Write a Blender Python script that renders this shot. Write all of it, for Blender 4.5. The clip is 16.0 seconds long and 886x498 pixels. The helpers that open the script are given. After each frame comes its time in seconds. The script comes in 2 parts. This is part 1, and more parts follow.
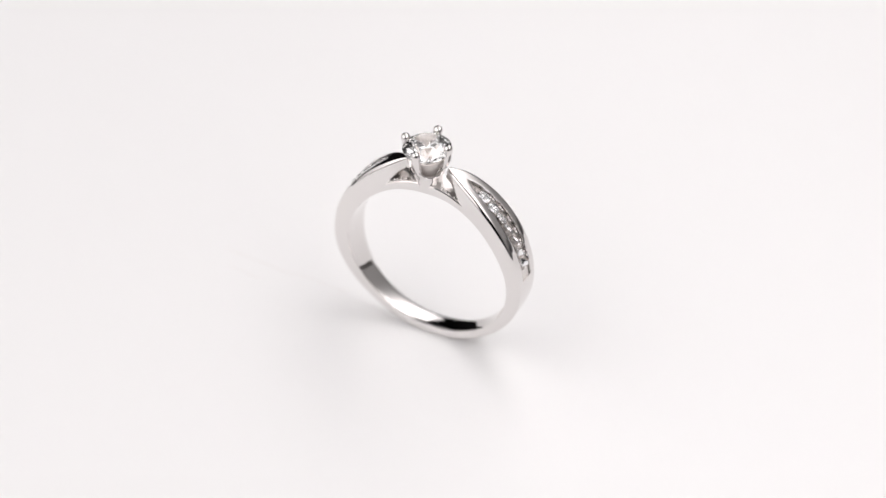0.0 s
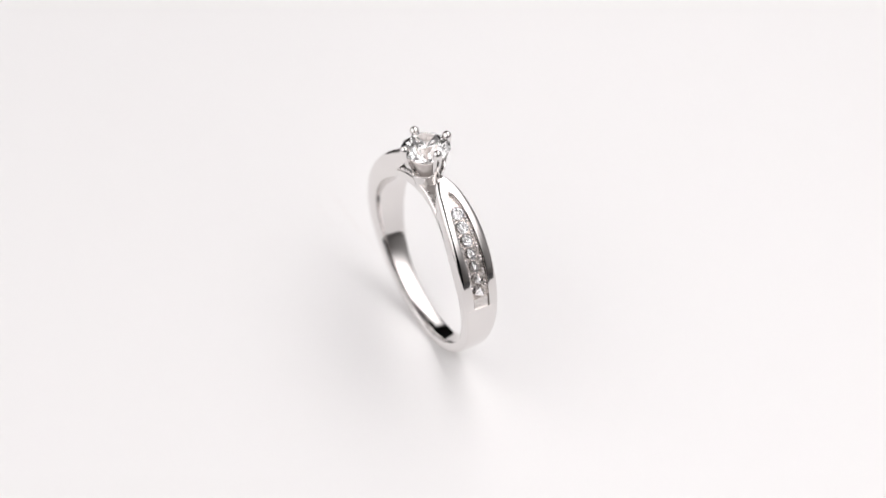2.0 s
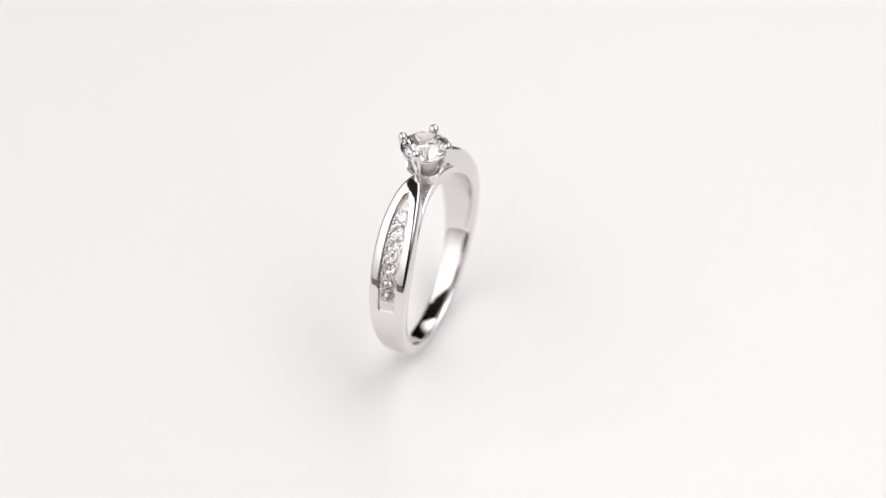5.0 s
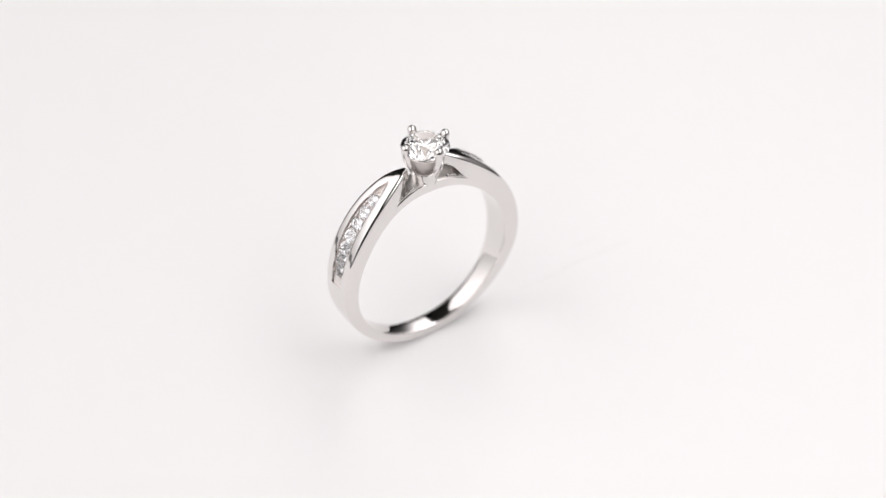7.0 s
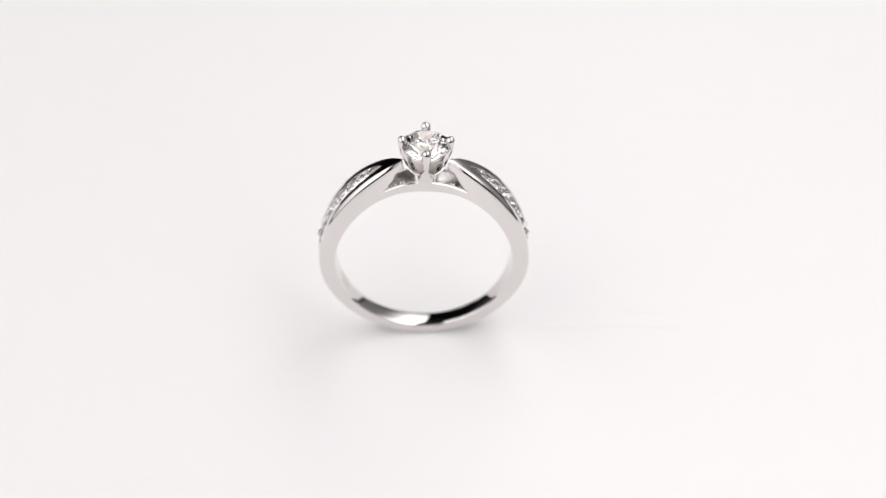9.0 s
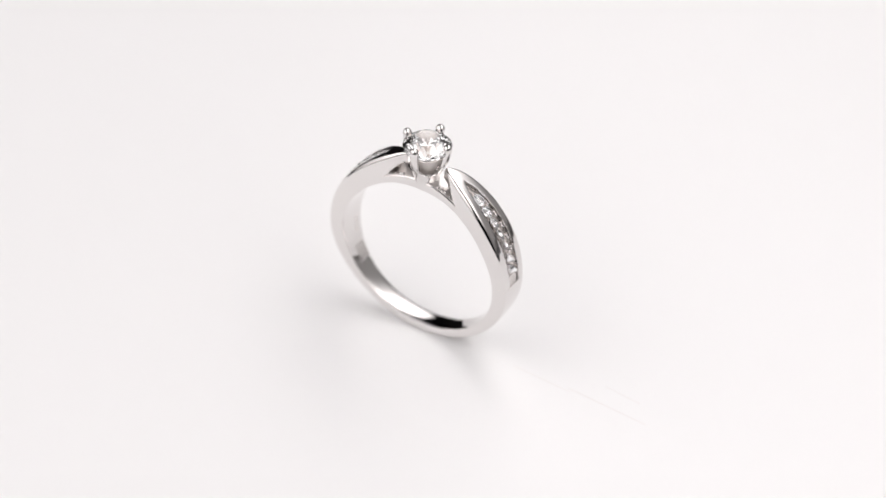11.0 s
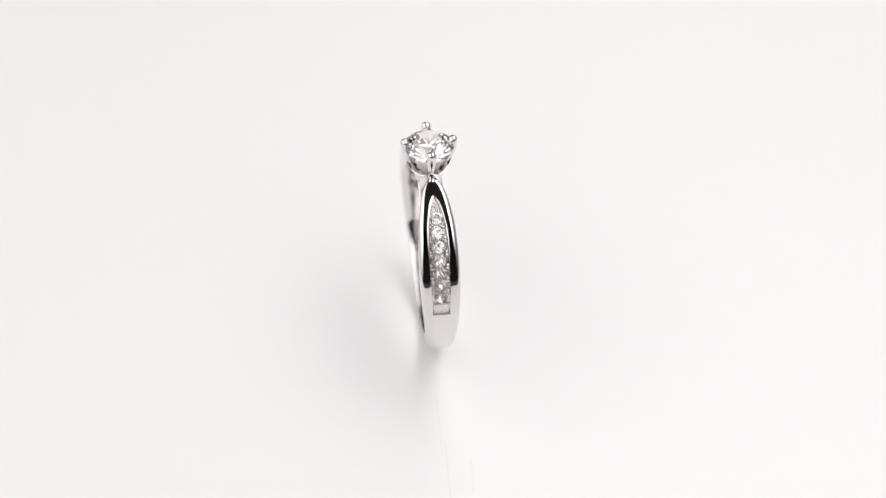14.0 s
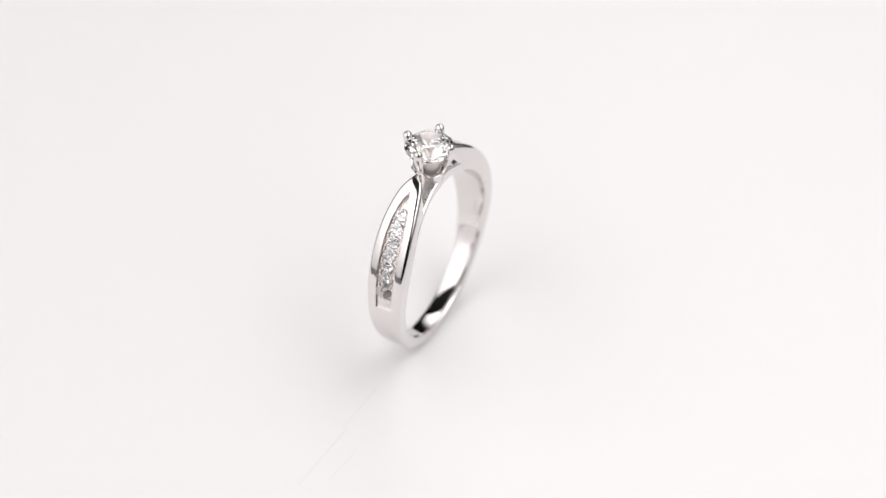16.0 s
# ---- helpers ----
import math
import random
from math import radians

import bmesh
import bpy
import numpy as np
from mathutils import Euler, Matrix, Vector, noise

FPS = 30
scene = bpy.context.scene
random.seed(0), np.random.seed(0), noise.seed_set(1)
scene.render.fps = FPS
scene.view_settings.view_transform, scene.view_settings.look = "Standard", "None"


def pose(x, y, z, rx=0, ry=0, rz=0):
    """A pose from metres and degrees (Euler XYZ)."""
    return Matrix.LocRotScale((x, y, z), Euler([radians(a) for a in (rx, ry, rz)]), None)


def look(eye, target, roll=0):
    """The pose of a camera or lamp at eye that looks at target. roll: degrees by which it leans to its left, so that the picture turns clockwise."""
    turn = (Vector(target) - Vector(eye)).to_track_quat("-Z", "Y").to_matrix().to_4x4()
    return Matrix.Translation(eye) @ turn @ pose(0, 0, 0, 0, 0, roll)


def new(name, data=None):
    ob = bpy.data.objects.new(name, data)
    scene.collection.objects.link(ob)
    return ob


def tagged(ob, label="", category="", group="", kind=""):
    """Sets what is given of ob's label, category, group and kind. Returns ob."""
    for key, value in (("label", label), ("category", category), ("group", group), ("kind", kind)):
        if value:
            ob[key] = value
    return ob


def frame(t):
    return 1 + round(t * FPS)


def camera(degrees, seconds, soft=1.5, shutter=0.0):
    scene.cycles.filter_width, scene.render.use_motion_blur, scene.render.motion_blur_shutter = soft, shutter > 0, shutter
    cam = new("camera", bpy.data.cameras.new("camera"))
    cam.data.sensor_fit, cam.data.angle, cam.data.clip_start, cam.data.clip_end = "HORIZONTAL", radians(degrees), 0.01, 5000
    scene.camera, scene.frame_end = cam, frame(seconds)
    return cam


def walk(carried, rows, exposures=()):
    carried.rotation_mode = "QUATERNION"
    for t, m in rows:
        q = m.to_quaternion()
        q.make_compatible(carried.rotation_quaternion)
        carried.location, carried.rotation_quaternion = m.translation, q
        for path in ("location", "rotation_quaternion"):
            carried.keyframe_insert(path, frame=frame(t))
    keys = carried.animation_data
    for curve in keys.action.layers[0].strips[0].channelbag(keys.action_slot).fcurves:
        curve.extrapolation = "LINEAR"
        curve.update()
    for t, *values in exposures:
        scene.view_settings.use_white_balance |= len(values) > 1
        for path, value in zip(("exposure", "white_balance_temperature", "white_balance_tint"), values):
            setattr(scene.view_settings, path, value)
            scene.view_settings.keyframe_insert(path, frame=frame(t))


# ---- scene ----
MM = 0.001

# ---- camera: fixed, about 20 cm from the ring, looking down on it ----
cam = camera(24.25, 16.0)
VIEW = look((0.0, -0.15279, 0.13796), (0.0014055, -0.00074939, 0.0111042), -0.725)
walk(cam, [(0.0, VIEW), (16.0, VIEW)], exposures=[(0.0, 0.0), (16.0, 0.0)])
cam.data.dof.use_dof = True
cam.data.dof.focus_distance = 0.190
cam.data.dof.aperture_fstop = 16.0

# ---- light: a dark studio with two soft boxes ----
world = bpy.data.worlds.new("studio_air")
scene.world = world
world.use_nodes = True
world.node_tree.nodes["Background"].inputs["Color"].default_value = (0.9, 0.93, 1.0, 1)
world.node_tree.nodes["Background"].inputs["Strength"].default_value = 0.02


def soft_box(name, azimuth, elevation, distance, width, height, watts, colour, low, bend, fade, slide=0.0):
    """A cloth panel; its radiance falls from the upper edge to a share low at the lower one, and by fade (power, share) to the sides."""
    a, e = radians(azimuth), radians(elevation)
    eye = Vector((math.cos(a) * math.cos(e), math.sin(a) * math.cos(e), math.sin(e))) * distance
    lamp = bpy.data.lights.new(name, "AREA")
    lamp.shape, lamp.size, lamp.size_y = "RECTANGLE", width, height
    lamp.energy, lamp.color = watts, colour
    lamp.use_nodes = True
    nodes, links = lamp.node_tree.nodes, lamp.node_tree.links
    cloth = nodes.new("ShaderNodeNewGeometry")
    split = nodes.new("ShaderNodeSeparateXYZ")
    links.new(cloth.outputs["Parametric"], split.inputs["Vector"])

    def step(operation, first, *values):
        node = nodes.new("ShaderNodeMath")
        node.operation = operation
        for k, value in enumerate((first, *values)):
            if isinstance(value, float):
                node.inputs[k].default_value = value
            else:
                links.new(value, node.inputs[k])
        return node.outputs[0]

    rise = nodes.new("ShaderNodeMapRange")
    rise.interpolation_type = "SMOOTHSTEP"
    rise.inputs["From Max"].default_value = 0.8
    links.new(split.outputs["Y"], rise.inputs["Value"])
    away = step("ABSOLUTE", step("MULTIPLY_ADD", split.outputs["X"], 2.0, -1.0))
    across = step("SUBTRACT", 1.0, step("MULTIPLY", step("POWER", away, fade[0]), fade[1]))
    upward = step("MULTIPLY_ADD", step("POWER", rise.outputs["Result"], bend), 1.0 - low, low)
    links.new(step("MULTIPLY", upward, across), nodes["Emission"].inputs["Strength"])
    ob = new(name, lamp)
    ob.matrix_world = look(eye, (0, 0, 0.01)) @ pose(slide, 0, 0)
    return ob


soft_box("softbox_left", 188, 35, 0.60, 1.51, 0.94, 8.65, (1.0, 0.966, 0.968), 0.35, 1.0, (3.0, 0.35), 0.295)
soft_box("softbox_right", 13.8, 40, 0.55, 2.20, 0.84, 20.3, (1.0, 0.966, 0.968), 0.05, 4.5, (1.6, 0.97))


# ---- materials ----
def material(name):
    m = bpy.data.materials.new(name)
    m.use_nodes = True
    return m, m.node_tree.nodes, m.node_tree.links, m.node_tree.nodes["Principled BSDF"]


def plain(name, colour, rough, metal=0.0, spots=0.0, scale=40.0, bump=0.0, bump_scale=400.0, rough_spread=0.0):
    m, nodes, links, bsdf = material(name)
    bsdf.inputs["Metallic"].default_value = metal
    bsdf.inputs["Roughness"].default_value = rough
    coords = nodes.new("ShaderNodeTexCoord")
    noise_a = nodes.new("ShaderNodeTexNoise")
    noise_a.inputs["Scale"].default_value = scale
    noise_a.inputs["Detail"].default_value = 5
    links.new(coords.outputs["Object"], noise_a.inputs["Vector"])
    ramp = nodes.new("ShaderNodeMixRGB")
    ramp.inputs["Color1"].default_value = (*[c * (1 - spots) for c in colour], 1)
    ramp.inputs["Color2"].default_value = (*[min(1, c * (1 + spots)) for c in colour], 1)
    links.new(noise_a.outputs["Fac"], ramp.inputs["Fac"])
    links.new(ramp.outputs["Color"], bsdf.inputs["Base Color"])
    if rough_spread:
        span = nodes.new("ShaderNodeMapRange")
        span.inputs["To Min"].default_value = max(0.0, rough - rough_spread)
        span.inputs["To Max"].default_value = rough + rough_spread
        links.new(noise_a.outputs["Fac"], span.inputs["Value"])
        links.new(span.outputs["Result"], bsdf.inputs["Roughness"])
    if bump:
        noise_b = nodes.new("ShaderNodeTexNoise")
        noise_b.inputs["Scale"].default_value = bump_scale
        noise_b.inputs["Detail"].default_value = 4
        links.new(coords.outputs["Object"], noise_b.inputs["Vector"])
        relief = nodes.new("ShaderNodeBump")
        relief.inputs["Strength"].default_value = bump
        relief.inputs["Distance"].default_value = 0.00005
        links.new(noise_b.outputs["Fac"], relief.inputs["Height"])
        links.new(relief.outputs["Normal"], bsdf.inputs["Normal"])
    return m


def gem(name, ior, clear, colour=(0.97, 0.97, 0.98)):
    m, nodes, links, bsdf = material(name)
    bsdf.inputs["Base Color"].default_value = (*colour, 1)
    bsdf.inputs["Roughness"].default_value = 0.0
    bsdf.inputs["IOR"].default_value = ior
    bsdf.inputs["Transmission Weight"].default_value = clear
    return m


SILVER = plain("polished_rhodium_silver", (0.76, 0.737, 0.727), 0.045, 1.0, 0.015, 260, 0.02, 900, 0.02)
FROSTED = plain("unpolished_cast_silver", (0.84, 0.79, 0.76), 0.65, 0.25, 0.04, 900, 0.2, 3000, 0.05)
BRIGHT = plain("bright_cut_silver", (0.72, 0.67, 0.64), 0.24, 1.0, 0.2, 1500, 1.0, 6000, 0.05)
GRANULAR = plain("granular_silver", (0.76, 0.73, 0.71), 0.33, 1.0, 0.25, 4000, 1.0, 2800, 0.1)
STONE = gem("cubic_zirconia", 2.15, 1.0, (1, 1, 1))
SMALL_STONE = gem("small_cubic_zirconia", 1.75, 1.0, (1, 1, 1))
# mirror metal standing in for the inner reflections of the small clear stones
MIRROR_FACET = plain("mirrored_pavilion_facet", (0.97, 0.97, 0.98), 0.06, 0.9, 0.0, 900)
ACRYLIC = plain("white_acrylic", (0.86, 0.855, 0.855), 0.36, 0.0, 0.006, 12)
TABLE = plain("black_table", (0.03, 0.03, 0.032), 0.5, 0.0, 0.02, 6, 0.03, 60, 0.05)
DARK = plain("dark_studio_wall", (0.025, 0.025, 0.027), 0.8, 0.0, 0.15, 3, 0.1, 40)
GREY = plain("pale_grey_wall", (0.50, 0.49, 0.48), 0.8, 0.0, 0.06, 3, 0.1, 40)
WHITE = plain("white_wall", (0.78, 0.77, 0.76), 0.8, 0.0, 0.03, 3, 0.1, 40)
SCRATCH = plain("fine_scratch", (0.82, 0.80, 0.79), 0.5, 0.0, 0.1, 300)


# ---- building helpers ----
def mesh_of(name, bm, mat, smooth=True, sharp=None):
    bmesh.ops.recalc_face_normals(bm, faces=bm.faces)
    data = bpy.data.meshes.new(name)
    bm.to_mesh(data)
    bm.free()
    data.materials.append(mat)
    for poly in data.polygons:
        poly.use_smooth = smooth
    if smooth and sharp:
        data.set_sharp_from_angle(angle=radians(sharp))
    return data


def part(name, bm, mat, parent, label="", smooth=True, sharp=None):
    ob = new(name, mesh_of(name, bm, mat, smooth, sharp))
    ob.parent = parent
    return tagged(ob, label) if label else ob


def ease(table, x):
    """Smooth curve through rising rows of (x, value)."""
    xs, ys = [r[0] for r in table], [r[1] for r in table]
    if x <= xs[0]:
        return ys[0]
    if x >= xs[-1]:
        return ys[-1]
    i = max(k for k in range(len(xs) - 1) if xs[k] <= x)
    slope = [0.0] * len(xs)
    for k in range(len(xs)):
        a, b = max(0, k - 1), min(len(xs) - 1, k + 1)
        slope[k] = (ys[b] - ys[a]) / (xs[b] - xs[a])
    h = xs[i + 1] - xs[i]
    u = (x - xs[i]) / h
    return ((2 * u**3 - 3 * u**2 + 1) * ys[i] + (u**3 - 2 * u**2 + u) * h * slope[i]
            + (-2 * u**3 + 3 * u**2) * ys[i + 1] + (u**3 - u**2) * h * slope[i + 1])


def loft(loops, closed=False, caps=True):
    """A skin over rows of points (metres); closed joins the last row to the first."""
    bm = bmesh.new()
    rows = [[bm.verts.new(p) for p in loop] for loop in loops]
    n = len(rows[0])
    for i in range(len(rows) if closed else len(rows) - 1):
        a, b = rows[i], rows[(i + 1) % len(rows)]
        for k in range(n):
            bm.faces.new((a[k], a[(k + 1) % n], b[(k + 1) % n], b[k]))
    if caps and not closed:
        bm.faces.new(rows[0][::-1])
        bm.faces.new(rows[-1])
    return bm


# ---- the room and the table ----
def box(x0, x1, y0, y1, z0, z1):
    bm = bmesh.new()
    bmesh.ops.create_cube(bm, size=1)
    for v in bm.verts:
        v.co = Vector(((x0 + x1) / 2 + v.co.x * (x1 - x0), (y0 + y1) / 2 + v.co.y * (y1 - y0), (z0 + z1) / 2 + v.co.z * (z1 - z0)))
    return bm


def setting(name, bm, mat, label, category):
    return tagged(new(name, mesh_of(name, bm, mat, False)), label, category, kind="structure")


ROOM, LOW, HIGH, EAST, WEST = 1.7, -0.78, 1.7, 1.05, -1.5
setting("floor", box(WEST, EAST, -ROOM, ROOM, LOW - 0.1, LOW), DARK, "dark matt studio floor under the table", "floor")
# unseen ceiling, kept pale so it throws light back into the stones
setting("ceiling", box(WEST, EAST, -ROOM, ROOM, HIGH, HIGH + 0.1), GREY, "unseen studio ceiling, pale grey to brighten the stones", "ceiling")
setting("wall_north", box(WEST, EAST, ROOM, ROOM + 0.1, LOW, HIGH), DARK, "dark matt studio wall", "wall")
setting("wall_south", box(WEST, EAST, -ROOM - 0.1, -ROOM, LOW, HIGH), DARK, "dark matt studio wall", "wall")
setting("wall_east", box(EAST, EAST + 0.1, -ROOM, ROOM, LOW, HIGH), GREY, "pale grey studio wall", "wall")
setting("wall_west", box(WEST - 0.1, WEST, -ROOM, ROOM, LOW, HIGH), WHITE, "plain white studio wall", "wall")


def build_table():
    table = tagged(new("table"), "matt black table under the turntable", "table")
    top = box(-0.45, 0.45, -0.40, 0.40, -0.045, -0.02)
    bmesh.ops.bevel(top, geom=top.edges[:], offset=0.003, segments=2, affect="EDGES")
    part("tabletop", top, TABLE, table, smooth=False)
    for sx in (-1, 1):
        for sy in (-1, 1):
            part("leg", box(sx * 0.40 - 0.02, sx * 0.40 + 0.02, sy * 0.35 - 0.02, sy * 0.35 + 0.02, LOW, -0.045), TABLE, table, smooth=False)
    return table


build_table()


def disc(radius, z0, z1, bevel, steps=128):
    profile = [(radius - bevel, z0), (radius, z0 + bevel), (radius, z1 - bevel), (radius - bevel, z1)]
    loops = [[(r * math.cos(2 * math.pi * k / steps), r * math.sin(2 * math.pi * k / steps), z) for k in range(steps)] for r, z in profile]
    return loft(loops)


FLOOR_Z = 0.00055


def build_turntable():
    table = tagged(new("turntable"), "glossy white acrylic turntable disc, faintly scratched", "turntable")
    part("plate", disc(0.088, -0.010, FLOOR_Z, 0.0008), ACRYLIC, table, smooth=False)
    for x0, x1, y0, y1, w in ((10.0, 16.5, 0.6, 0.9, 0.05), (16.0, 24.8, 0.5, 1.0, 0.07), (19.0, 23.0, -1.6, -1.2, 0.05)):
        strip = bmesh.new()
        top = FLOOR_Z + 0.000004
        corners = [(-x0, y0 - w), (-x0, y0 + w), (-x1, y1 + w), (-x1, y1 - w)]
        low = [strip.verts.new((x * MM, y * MM, top - 0.00002)) for x, y in corners]
        high = [strip.verts.new((x * MM, y * MM, top)) for x, y in corners]
        strip.faces.new(high)
        for k in range(4):
            strip.faces.new((low[k], low[(k + 1) % 4], high[(k + 1) % 4], high[k]))
        part("scratch", strip, SCRATCH, table, "faint hairline scratch", smooth=False)
    part("base", disc(0.060, -0.020, -0.010, 0.0005), TABLE, table, smooth=False)
    return table


TURNTABLE = build_turntable()

# ---- the ring; lengths in millimetres, up to MM ----
CENTRE = 9.95


def place(r, phi, y, side=1):
    """A point at radius r and phi degrees from the ring's top, y along the finger."""
    a = radians(phi)
    return (side * r * math.sin(a) * MM, y * MM, (CENTRE + r * math.cos(a)) * MM)


HALF_WIDTH = [(10, 0.12), (13, 0.46), (17, 0.88), (22, 1.22), (30, 1.53), (38, 1.72), (50, 1.85), (62, 1.86), (75, 1.79), (95, 1.56), (108, 1.38), (120, 1.23), (134, 1.10), (155, 1.02), (180, 1.00)]
RAIL_TOP = [(10, 11.46), (14, 11.49), (20, 11.38), (30, 11.10), (40, 10.82), (55, 10.49), (75, 10.20), (95, 10.05), (110, 9.87), (125, 9.66), (150, 9.45), (180, 9.40)]
CHANNEL = [(18, 0.0), (21.5, 0.04), (25, 0.33), (30, 0.59), (38, 0.82), (50, 0.93), (65, 0.91), (80, 0.82), (97, 0.74)]
GALLERY = [(0, 1.13), (12, 1.15), (25, 1.32), (40, 1.60), (55, 1.82), (70, 1.89), (80, 1.875), (88, 1.81), (95, 1.75)]
INSIDE = [(0, 8.28), (10, 8.34), (20, 8.44), (32, 8.50), (45, 8.52), (90, 8.50), (130, 8.48), (180, 8.40)]
SHOULDER = [(10, 0.20), (25, 0.44), (45, 0.46), (65, 0.36), (85, 0.22), (100, 0.16), (180, 0.14)]
CHANNEL_END = 85.2


def outside(f, y0):
    """Half of the outer profile at f, from the channel's edge y0 out to the flank: a shallow crown with a rounded shoulder."""
    top, w = ease(RAIL_TOP, f), ease(HALF_WIDTH, f)
    w = max(w, y0 + 0.14)
    soft = min(ease(SHOULDER, f), (w - y0) * 0.5)
    line = [(top - 0.05 * (y / w) ** 2, y) for y in (y0 + (w - soft - y0) * k / 5 for k in range(6))]
    edge = top - 0.05 * ((w - soft) / w) ** 2
    for k in range(1, 7):
        a = math.pi / 2 * k / 6
        line.append((edge - soft * 0.9 * (1 - math.cos(a)), w - soft + soft * math.sin(a)))
    return line, w, edge - soft * 0.9


def gallery(f):
    """Half the width of the thin band under the rails; flush with the flanks where they join the band."""
    return min(ease(GALLERY, f), ease(HALF_WIDTH, f) - 0.003) if f > 60 else ease(GALLERY, f)


def gallery_top(f):
    return 9.28 + 0.30 * max(0.0, 1 - f / 45)


def band_section(phi, whole):
    """The band's section: whole below the channels, a thin gallery under them."""
    f = abs(phi)
    inner = ease(INSIDE, f)
    if whole:
        half, w, low = outside(f, 0.0)
        half = [(r + 0.002, y * 1.001) for r, y in half]
        w *= 1.001
    else:
        w = gallery(f)
        crest = gallery_top(f)
        half = [(crest, w * k / 12 * 0.98) for k in range(6)] + [(crest - 0.16 * (k / 6) ** 2, w * (0.55 + 0.45 * k / 6)) for k in range(1, 7)]
        low = crest - 0.16
    flank = [(low + (inner + 0.18 - low) * 0.5, w), (inner + 0.18, w - 0.04), (inner + 0.06, w - 0.09), (inner + 0.01, w - 0.20), (inner - 0.02, w * 0.5)]
    side = half + flank
    return side + [(inner - 0.03, 0)] + [(r, -y) for r, y in side[::-1]][:-1]


def build_band(ring):
    lower = [CHANNEL_END + (360 - 2 * CHANNEL_END) * k / 200 for k in range(201)]
    upper = [-CHANNEL_END - 0.2 + (2 * CHANNEL_END + 0.4) * k / 180 for k in range(181)]
    bm = loft([[place(r, phi, y) for r, y in band_section(phi if phi <= 180 else 360 - phi, True)] for phi in lower])
    over = loft([[place(r, phi, y) for r, y in band_section(phi, False)] for phi in upper])
    data = bpy.data.meshes.new("gallery")
    over.to_mesh(data)
    over.free()
    bm.from_mesh(data)
    bpy.data.meshes.remove(data)
    return part("band", bm, SILVER, ring, "polished silver band with a smooth inside", sharp=42)


def rail_section(f, sign):
    c = ease(CHANNEL, f) if f >= 21.5 else 0.0
    line, w, low = outside(f, max(0.0, c))
    if c > 0.05:
        line[0] = (line[0][0] - 0.03, line[0][1])
    top = ease(RAIL_TOP, f)
    bottom = 9.05 + (top - 1.15 - 9.05) * min(1.0, max(0.0, (27 - f) / 12))
    foot = max(c + 0.05, min(w, gallery(f) + 0.002)) if f > 26 else max(c + 0.05, w - 0.10)
    low_flank = (min(low - 0.05, bottom + 0.25), (w * 0.6 + foot * 0.4))
    points = line + [(low - 0.15 if low - 0.15 > low_flank[0] else low_flank[0] + 0.02, w), low_flank, (bottom, foot), (bottom, c)]
    return [(r, sign * y) for r, y in points]


def build_rail(ring, side, sign):
    angles = [11 + 0.75 * k for k in range(int((86.0 - 11) / 0.75) + 1)]
    loops = [[place(r, f, y, side) for r, y in rail_section(f, sign)] for f in angles]
    return part("shoulder_rail", loft(loops), SILVER, ring, "polished tapering shoulder rail", sharp=42)


def brilliant(radius, mat, name, backing=None):
    """A round brilliant cut: table, stars, kites, upper girdle, pavilion; girdle at z = 0."""
    bm = bmesh.new()
    def at(r, deg, z):
        return bm.verts.new((radius * r * math.cos(radians(deg)), radius * r * math.sin(radians(deg)), radius * z))
    table = [at(0.56, 45 * k, 0.36) for k in range(8)]
    mid = [at(0.775, 45 * k + 22.5, 0.225) for k in range(8)]
    rim = [at(1.0, 22.5 * k, 0.03) for k in range(16)]
    low = [at(1.0, 22.5 * k, -0.03) for k in range(16)]
    deep = [at(0.30, 45 * k + 22.5, -0.66) for k in range(8)]
    tip = bm.verts.new((0, 0, -0.88 * radius))
    bm.faces.new(table)
    for k in range(8):
        j = (k + 1) % 8
        bm.faces.new((table[k], mid[k], table[j]))
        bm.faces.new((table[k], mid[k - 1], rim[2 * k]))
        bm.faces.new((table[k], rim[2 * k], mid[k]))
        bm.faces.new((mid[k], rim[2 * k], rim[2 * k + 1]))
        bm.faces.new((mid[k], rim[2 * k + 1], rim[(2 * k + 2) % 16]))
        bm.faces.new((deep[k], low[2 * k + 1], low[2 * k]))
        bm.faces.new((deep[k], low[(2 * k + 2) % 16], low[2 * k + 1]))
        bm.faces.new((low[2 * k], tip, deep[k]))
        bm.faces.new((low[2 * k], deep[k - 1], tip))
    for k in range(16):
        bm.faces.new((rim[k], low[k], low[(k + 1) % 16], rim[(k + 1) % 16]))
    data = mesh_of(name, bm, mat, False)
    # lower facets made mirrors: their sparkle is put in by the material
    if backing:
        data.materials.append(backing)
        for face in data.polygons:
            if face.center.z < -0.05 * radius:
                face.material_index = 1
    return data


def ball(radius, stretch=1.0, u=12, v=8):
    bm = bmesh.new()
    bmesh.ops.create_uvsphere(bm, u_segments=u, v_segments=v, radius=radius)
    for w in bm.verts:
        w.co.z *= stretch
    return bm


STONE_Z, STONE_R = 22.90, 2.32


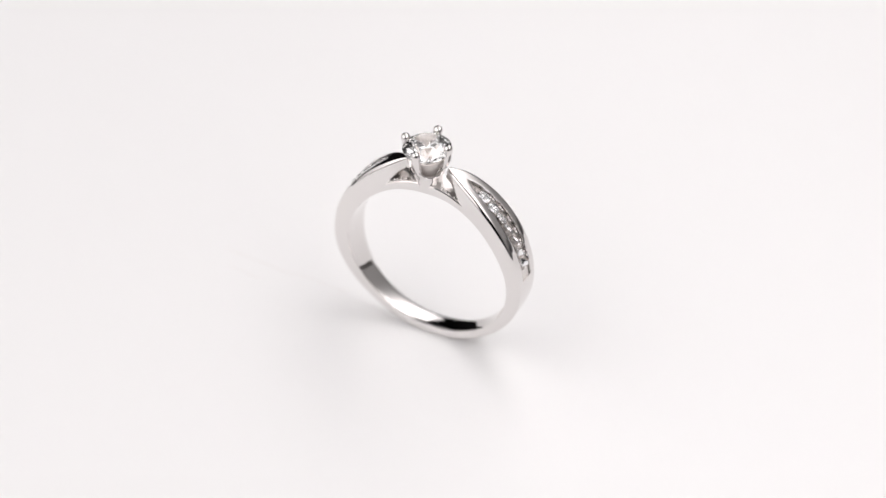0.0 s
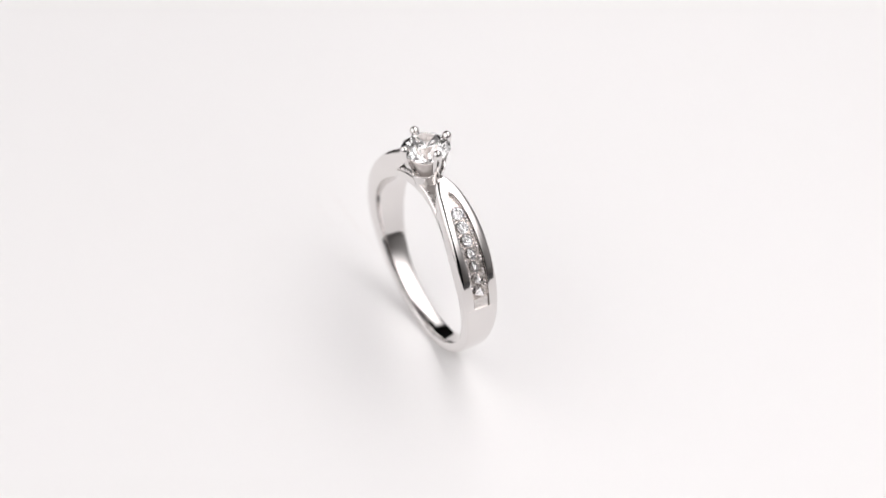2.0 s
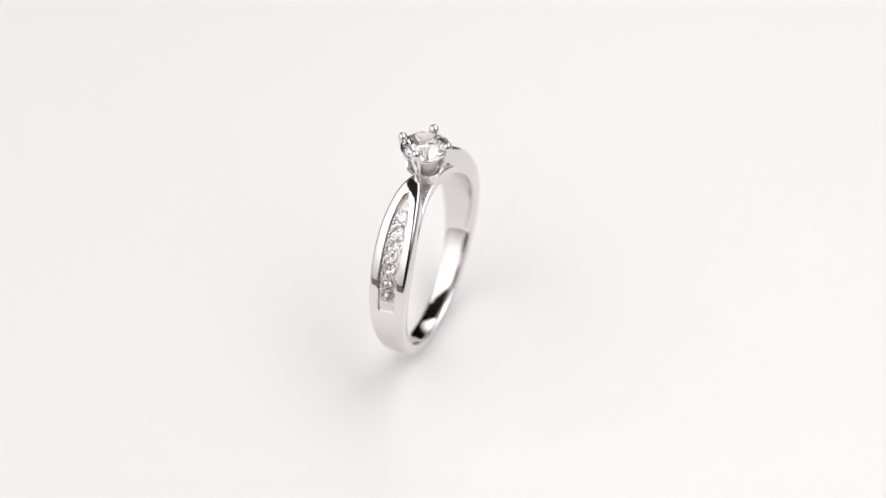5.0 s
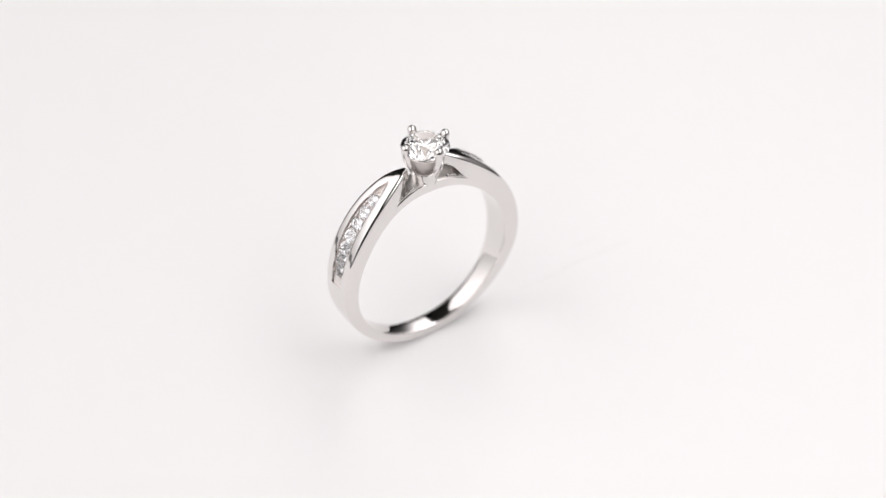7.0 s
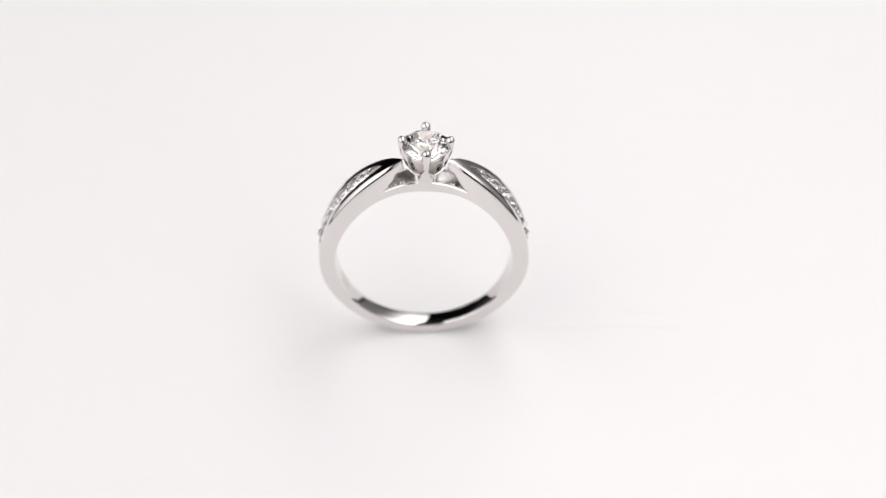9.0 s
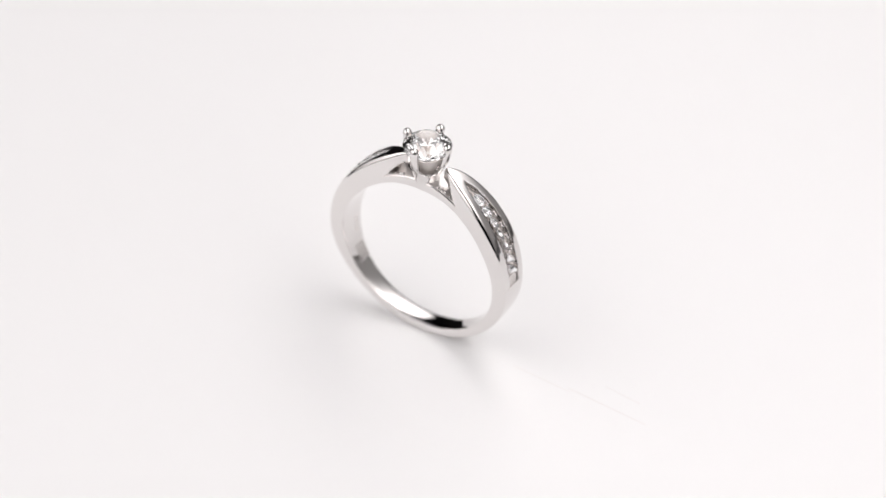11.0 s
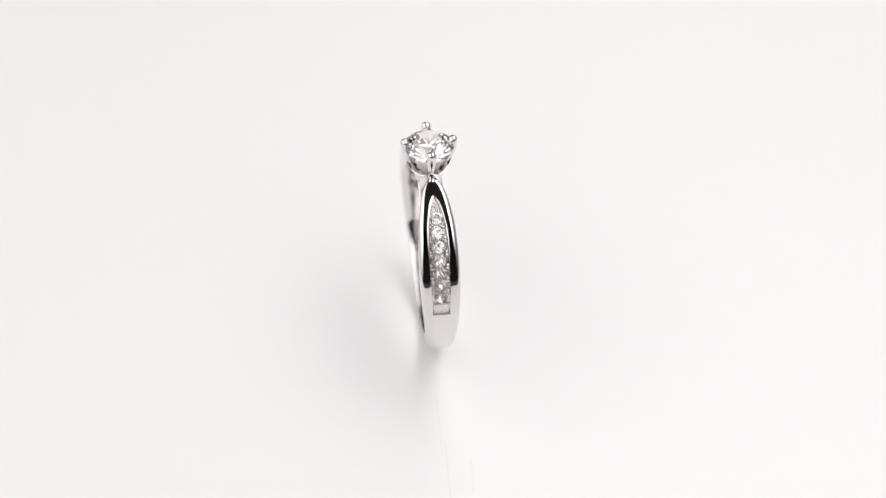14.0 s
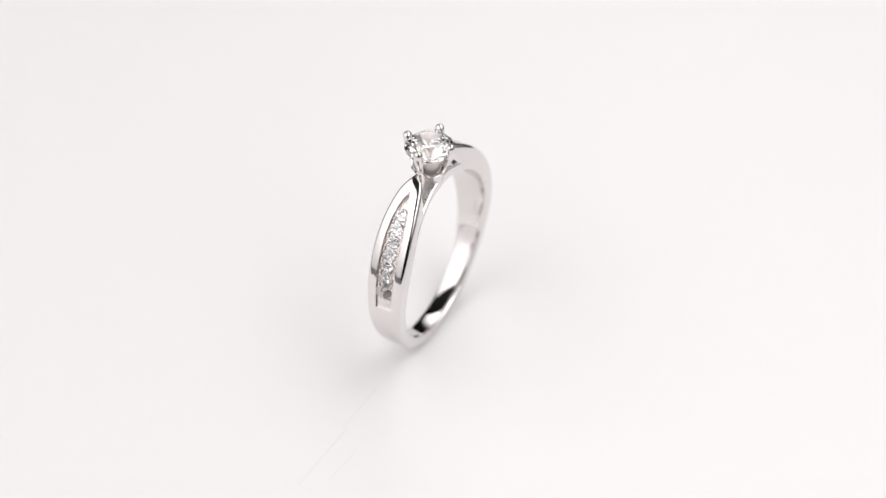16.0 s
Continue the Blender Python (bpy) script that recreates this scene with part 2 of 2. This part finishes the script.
def build_head(ring):
    # cup: a flaring shell whose rim dips in a U between the claws
    steps, rings, base = 128, 18, 18.30
    def radius(z):
        return ease([(18.30, 1.06), (19.0, 1.18), (20.0, 1.46), (21.0, 1.92), (21.8, 2.26), (22.6, 2.42)], z)
    def rim(a):
        across = abs(math.sin(2 * a)) ** 0.9
        return 22.35 - 1.75 * (1 - (1 - across) ** 2.4) ** 0.75
    spokes = [2 * math.pi * s / steps for s in range(steps)]
    loops = []
    for k in range(rings + 1):
        rows = [(a, base + (rim(a) - base) * k / rings) for a in spokes]
        loops.append([(radius(z) * math.cos(a) * MM, radius(z) * math.sin(a) * MM, z * MM) for a, z in rows])
    rows = [(a, rim(a)) for a in spokes]
    loops.append([((radius(z) - 0.10) * math.cos(a) * MM, (radius(z) - 0.10) * math.sin(a) * MM, (z + 0.07) * MM) for a, z in rows])
    loops.append([((radius(z) - 0.28) * math.cos(a) * MM, (radius(z) - 0.28) * math.sin(a) * MM, (z + 0.05) * MM) for a, z in rows])
    for k in range(rings, -1, -1):
        rows = [(a, 19.2 + (rim(a) - 0.05 - 19.2) * k / rings) for a in spokes]
        loops.append([((radius(z) - 0.40) * math.cos(a) * MM, (radius(z) - 0.40) * math.sin(a) * MM, z * MM) for a, z in rows])
    setting_cup = part("stone_setting", loft(loops), SILVER, ring, "flared silver claw setting", sharp=75)
    # seat: the cone in which the stone rests
    cone = [(1.66, 22.10), (1.44, 21.6), (1.14, 20.9), (0.86, 20.2), (0.76, 20.2), (1.04, 20.9), (1.34, 21.6), (1.56, 22.10)]
    loops = [[(r * math.cos(a) * MM, r * math.sin(a) * MM, z * MM) for a in spokes] for r, z in cone]
    part("seat", loft(loops, closed=True), FROSTED, setting_cup, "unpolished silver seat under the stone", sharp=60)
    path = [(1.62, 21.1), (1.86, 21.7), (2.04, 22.2), (2.15, 22.7), (2.20, 23.15), (2.22, 23.46), (2.19, 23.64), (2.16, 23.77), (2.14, 23.83)]
    wide = [0.30, 0.38, 0.42, 0.43, 0.44, 0.46, 0.41, 0.27, 0.08]
    for q in range(4):
        turn = Matrix.Rotation(q * math.pi / 2, 3, "Z")
        loops = []
        for i, ((r, z), w) in enumerate(zip(path, wide)):
            a, b = path[max(0, i - 1)], path[min(len(path) - 1, i + 1)]
            t = Vector((b[0] - a[0], b[1] - a[1])).normalized()
            loops.append([turn @ Vector(((r + w * 0.95 * math.cos(s) * t.y) * MM, w * math.sin(s) * MM, (z - w * 0.95 * math.cos(s) * t.x) * MM))
                          for s in (2 * math.pi * k / 20 for k in range(20))])
        part("claw", loft(loops), SILVER, setting_cup, "rounded silver claw", sharp=75)
    stone = new("centre_stone", brilliant(STONE_R * MM, STONE, "centre_stone"))
    stone.parent = ring
    stone.visible_shadow = False
    stone.matrix_basis = pose(0, 0, STONE_Z * MM, 0, 0, 9)
    tagged(stone, "clear round brilliant-cut stone")


def build_pave(ring, side, small, bead):
    seats = [32.6 + i * 7.12 for i in range(7)]
    angles = [19 + 0.45 * k for k in range(147)]
    loops = []
    for f in angles:
        c = max(0.04, ease(CHANNEL, f)) + 0.03
        top = ease(RAIL_TOP, f) - 0.42
        row = []
        for k in range(21):
            y = -c + 2 * c * k / 20
            away = min(math.hypot(y, radians(f - g) * top) for g in seats)
            row.append(place(top - 0.62 * max(0.0, 1 - away / 0.60), f, y, side))
        loops.append([place(9.0, f, -c, side)] + row + [place(9.0, f, c, side)])
    bed = part("channel_floor", loft(loops), BRIGHT, ring, "cast silver channel floor", sharp=60)
    for i in range(7):
        f = 32.6 + i * 7.12
        ob = new("pave_stone", small)
        ob.parent = bed
        ob.visible_shadow = False
        ob.matrix_basis = Matrix.Translation(place(ease(RAIL_TOP, f) - 0.31, f, 0, side)) @ pose(0, 0, 0, 0, side * f, 17 * i)
        if i < 6:
            for sign, along in ((-1, 2.70), (1, 2.70), (-1, 4.42), (1, 4.42)):
                g = new("bead", bead)
                g.parent = bed
                g.matrix_basis = Matrix.Translation(place(ease(RAIL_TOP, f + along) - 0.36, f + along, sign * (ease(CHANNEL, f + along) - 0.17), side)) @ pose(0, 0, 0, 0, side * f, 0)
    loops = []
    for f in (79.2, 79.4, 85.0, 85.5):
        drop = 0.12 if f in (79.2,) else 0.0
        loops.append([place(r, f, y, side) for r, y in ((9.25, -0.64), (9.92 - drop, -0.70), (9.92 - drop, 0.70), (9.25, 0.64))])
    part("end_plate", loft(loops), GRANULAR, bed, "granulated silver end plate", smooth=False)


def build_teeth(ring, tooth):
    """The unpolished top of the gallery in the gap beside the setting, with small cast teeth."""
    for side in (1, -1):
        loops = []
        for f in (5.0 + 1.5 * k for k in range(19)):
            w, top = ease(GALLERY, f) - 0.09, gallery_top(f)
            loops.append([place(r, f, y, side) for r, y in ((top - 0.2, -w), (top - 0.02, -w), (top + 0.02, -w * 0.6), (top + 0.02, w * 0.6), (top - 0.02, w), (top - 0.2, w))])
        crest = part("gallery_top", loft(loops), GRANULAR, ring, "unpolished silver top of the gallery", sharp=60)
        for sign in (-1, 1):
            for k in range(5):
                f = 11.5 + 2.7 * k + 0.5 * math.sin(2.3 * k + side + sign)
                ob = new("gallery_tooth", tooth)
                ob.parent = crest
                grow = 0.95 - 0.07 * k + 0.12 * math.sin(5.1 * k + 2 * side - sign)
                ob.matrix_basis = Matrix.Translation(place(gallery_top(f) + 0.03, f, sign * (ease(GALLERY, f) - 0.20), side)) @ Matrix.Scale(grow, 4)


def build_marks(ring):
    """A stamped pad and three worn strokes on the inside of the band."""
    def pad(name, f0, f1, y0, y1, lift, mat, label):
        loops = []
        for k in range(13):
            f = f0 + (f1 - f0) * k / 12
            edge = 0.02 if k in (0, 12) else 0.0
            base = ease(INSIDE, f) + 0.05
            top = ease(INSIDE, f) - 0.025 - lift + edge
            loops.append([place(r, f, y) for r, y in ((base, y0), (top, y0 + 0.02), (top, y1 - 0.02), (base, y1))])
        part(name, loft(loops), mat, ring, label, smooth=False)
    pad("stamped_pad", 110.0, 122.5, -1.05, 0.40, 0.02, GRANULAR, "matt stamped hallmark pad")
    for k in range(3):
        pad("engraved_stroke", 89.5 + 4.3 * k, 92.5 + 4.3 * k, -0.82, -0.36, 0.012, GRANULAR, "worn engraved stroke")


def build_ring():
    ring = tagged(new("ring"), "polished silver engagement ring with round clear stone, on a turntable", "ring")
    build_band(ring)
    small = brilliant(0.63 * MM, SMALL_STONE, "pave_stone", MIRROR_FACET)
    bead = mesh_of("bead", ball(0.18 * MM, 1.0, 10, 7), SILVER)
    for side in (1, -1):
        for sign in (1, -1):
            build_rail(ring, side, sign)
        build_pave(ring, side, small, bead)
    build_head(ring)
    build_marks(ring)
    build_teeth(ring, mesh_of("gallery_tooth", ball(0.17 * MM, 1.1, 10, 7), SILVER))
    return ring


RING = build_ring()


# ---- the turning ----
def motions():
    seat = pose(0.837 * MM, 0.03 * MM, 0) @ pose(0, 0, 0, 0.5, -1.877, 0)
    start, speed = -90 + 16.81 * 3.65, -16.81
    times = [0.5 * k for k in range(33)]
    walk(RING, [(t, pose(0.06 * MM, 0, 0, 0, 0, start + speed * t) @ seat) for t in times])
    walk(TURNTABLE, [(t, pose(0.06 * MM, 0, 0, 0, 0, start + speed * t)) for t in times])


motions()
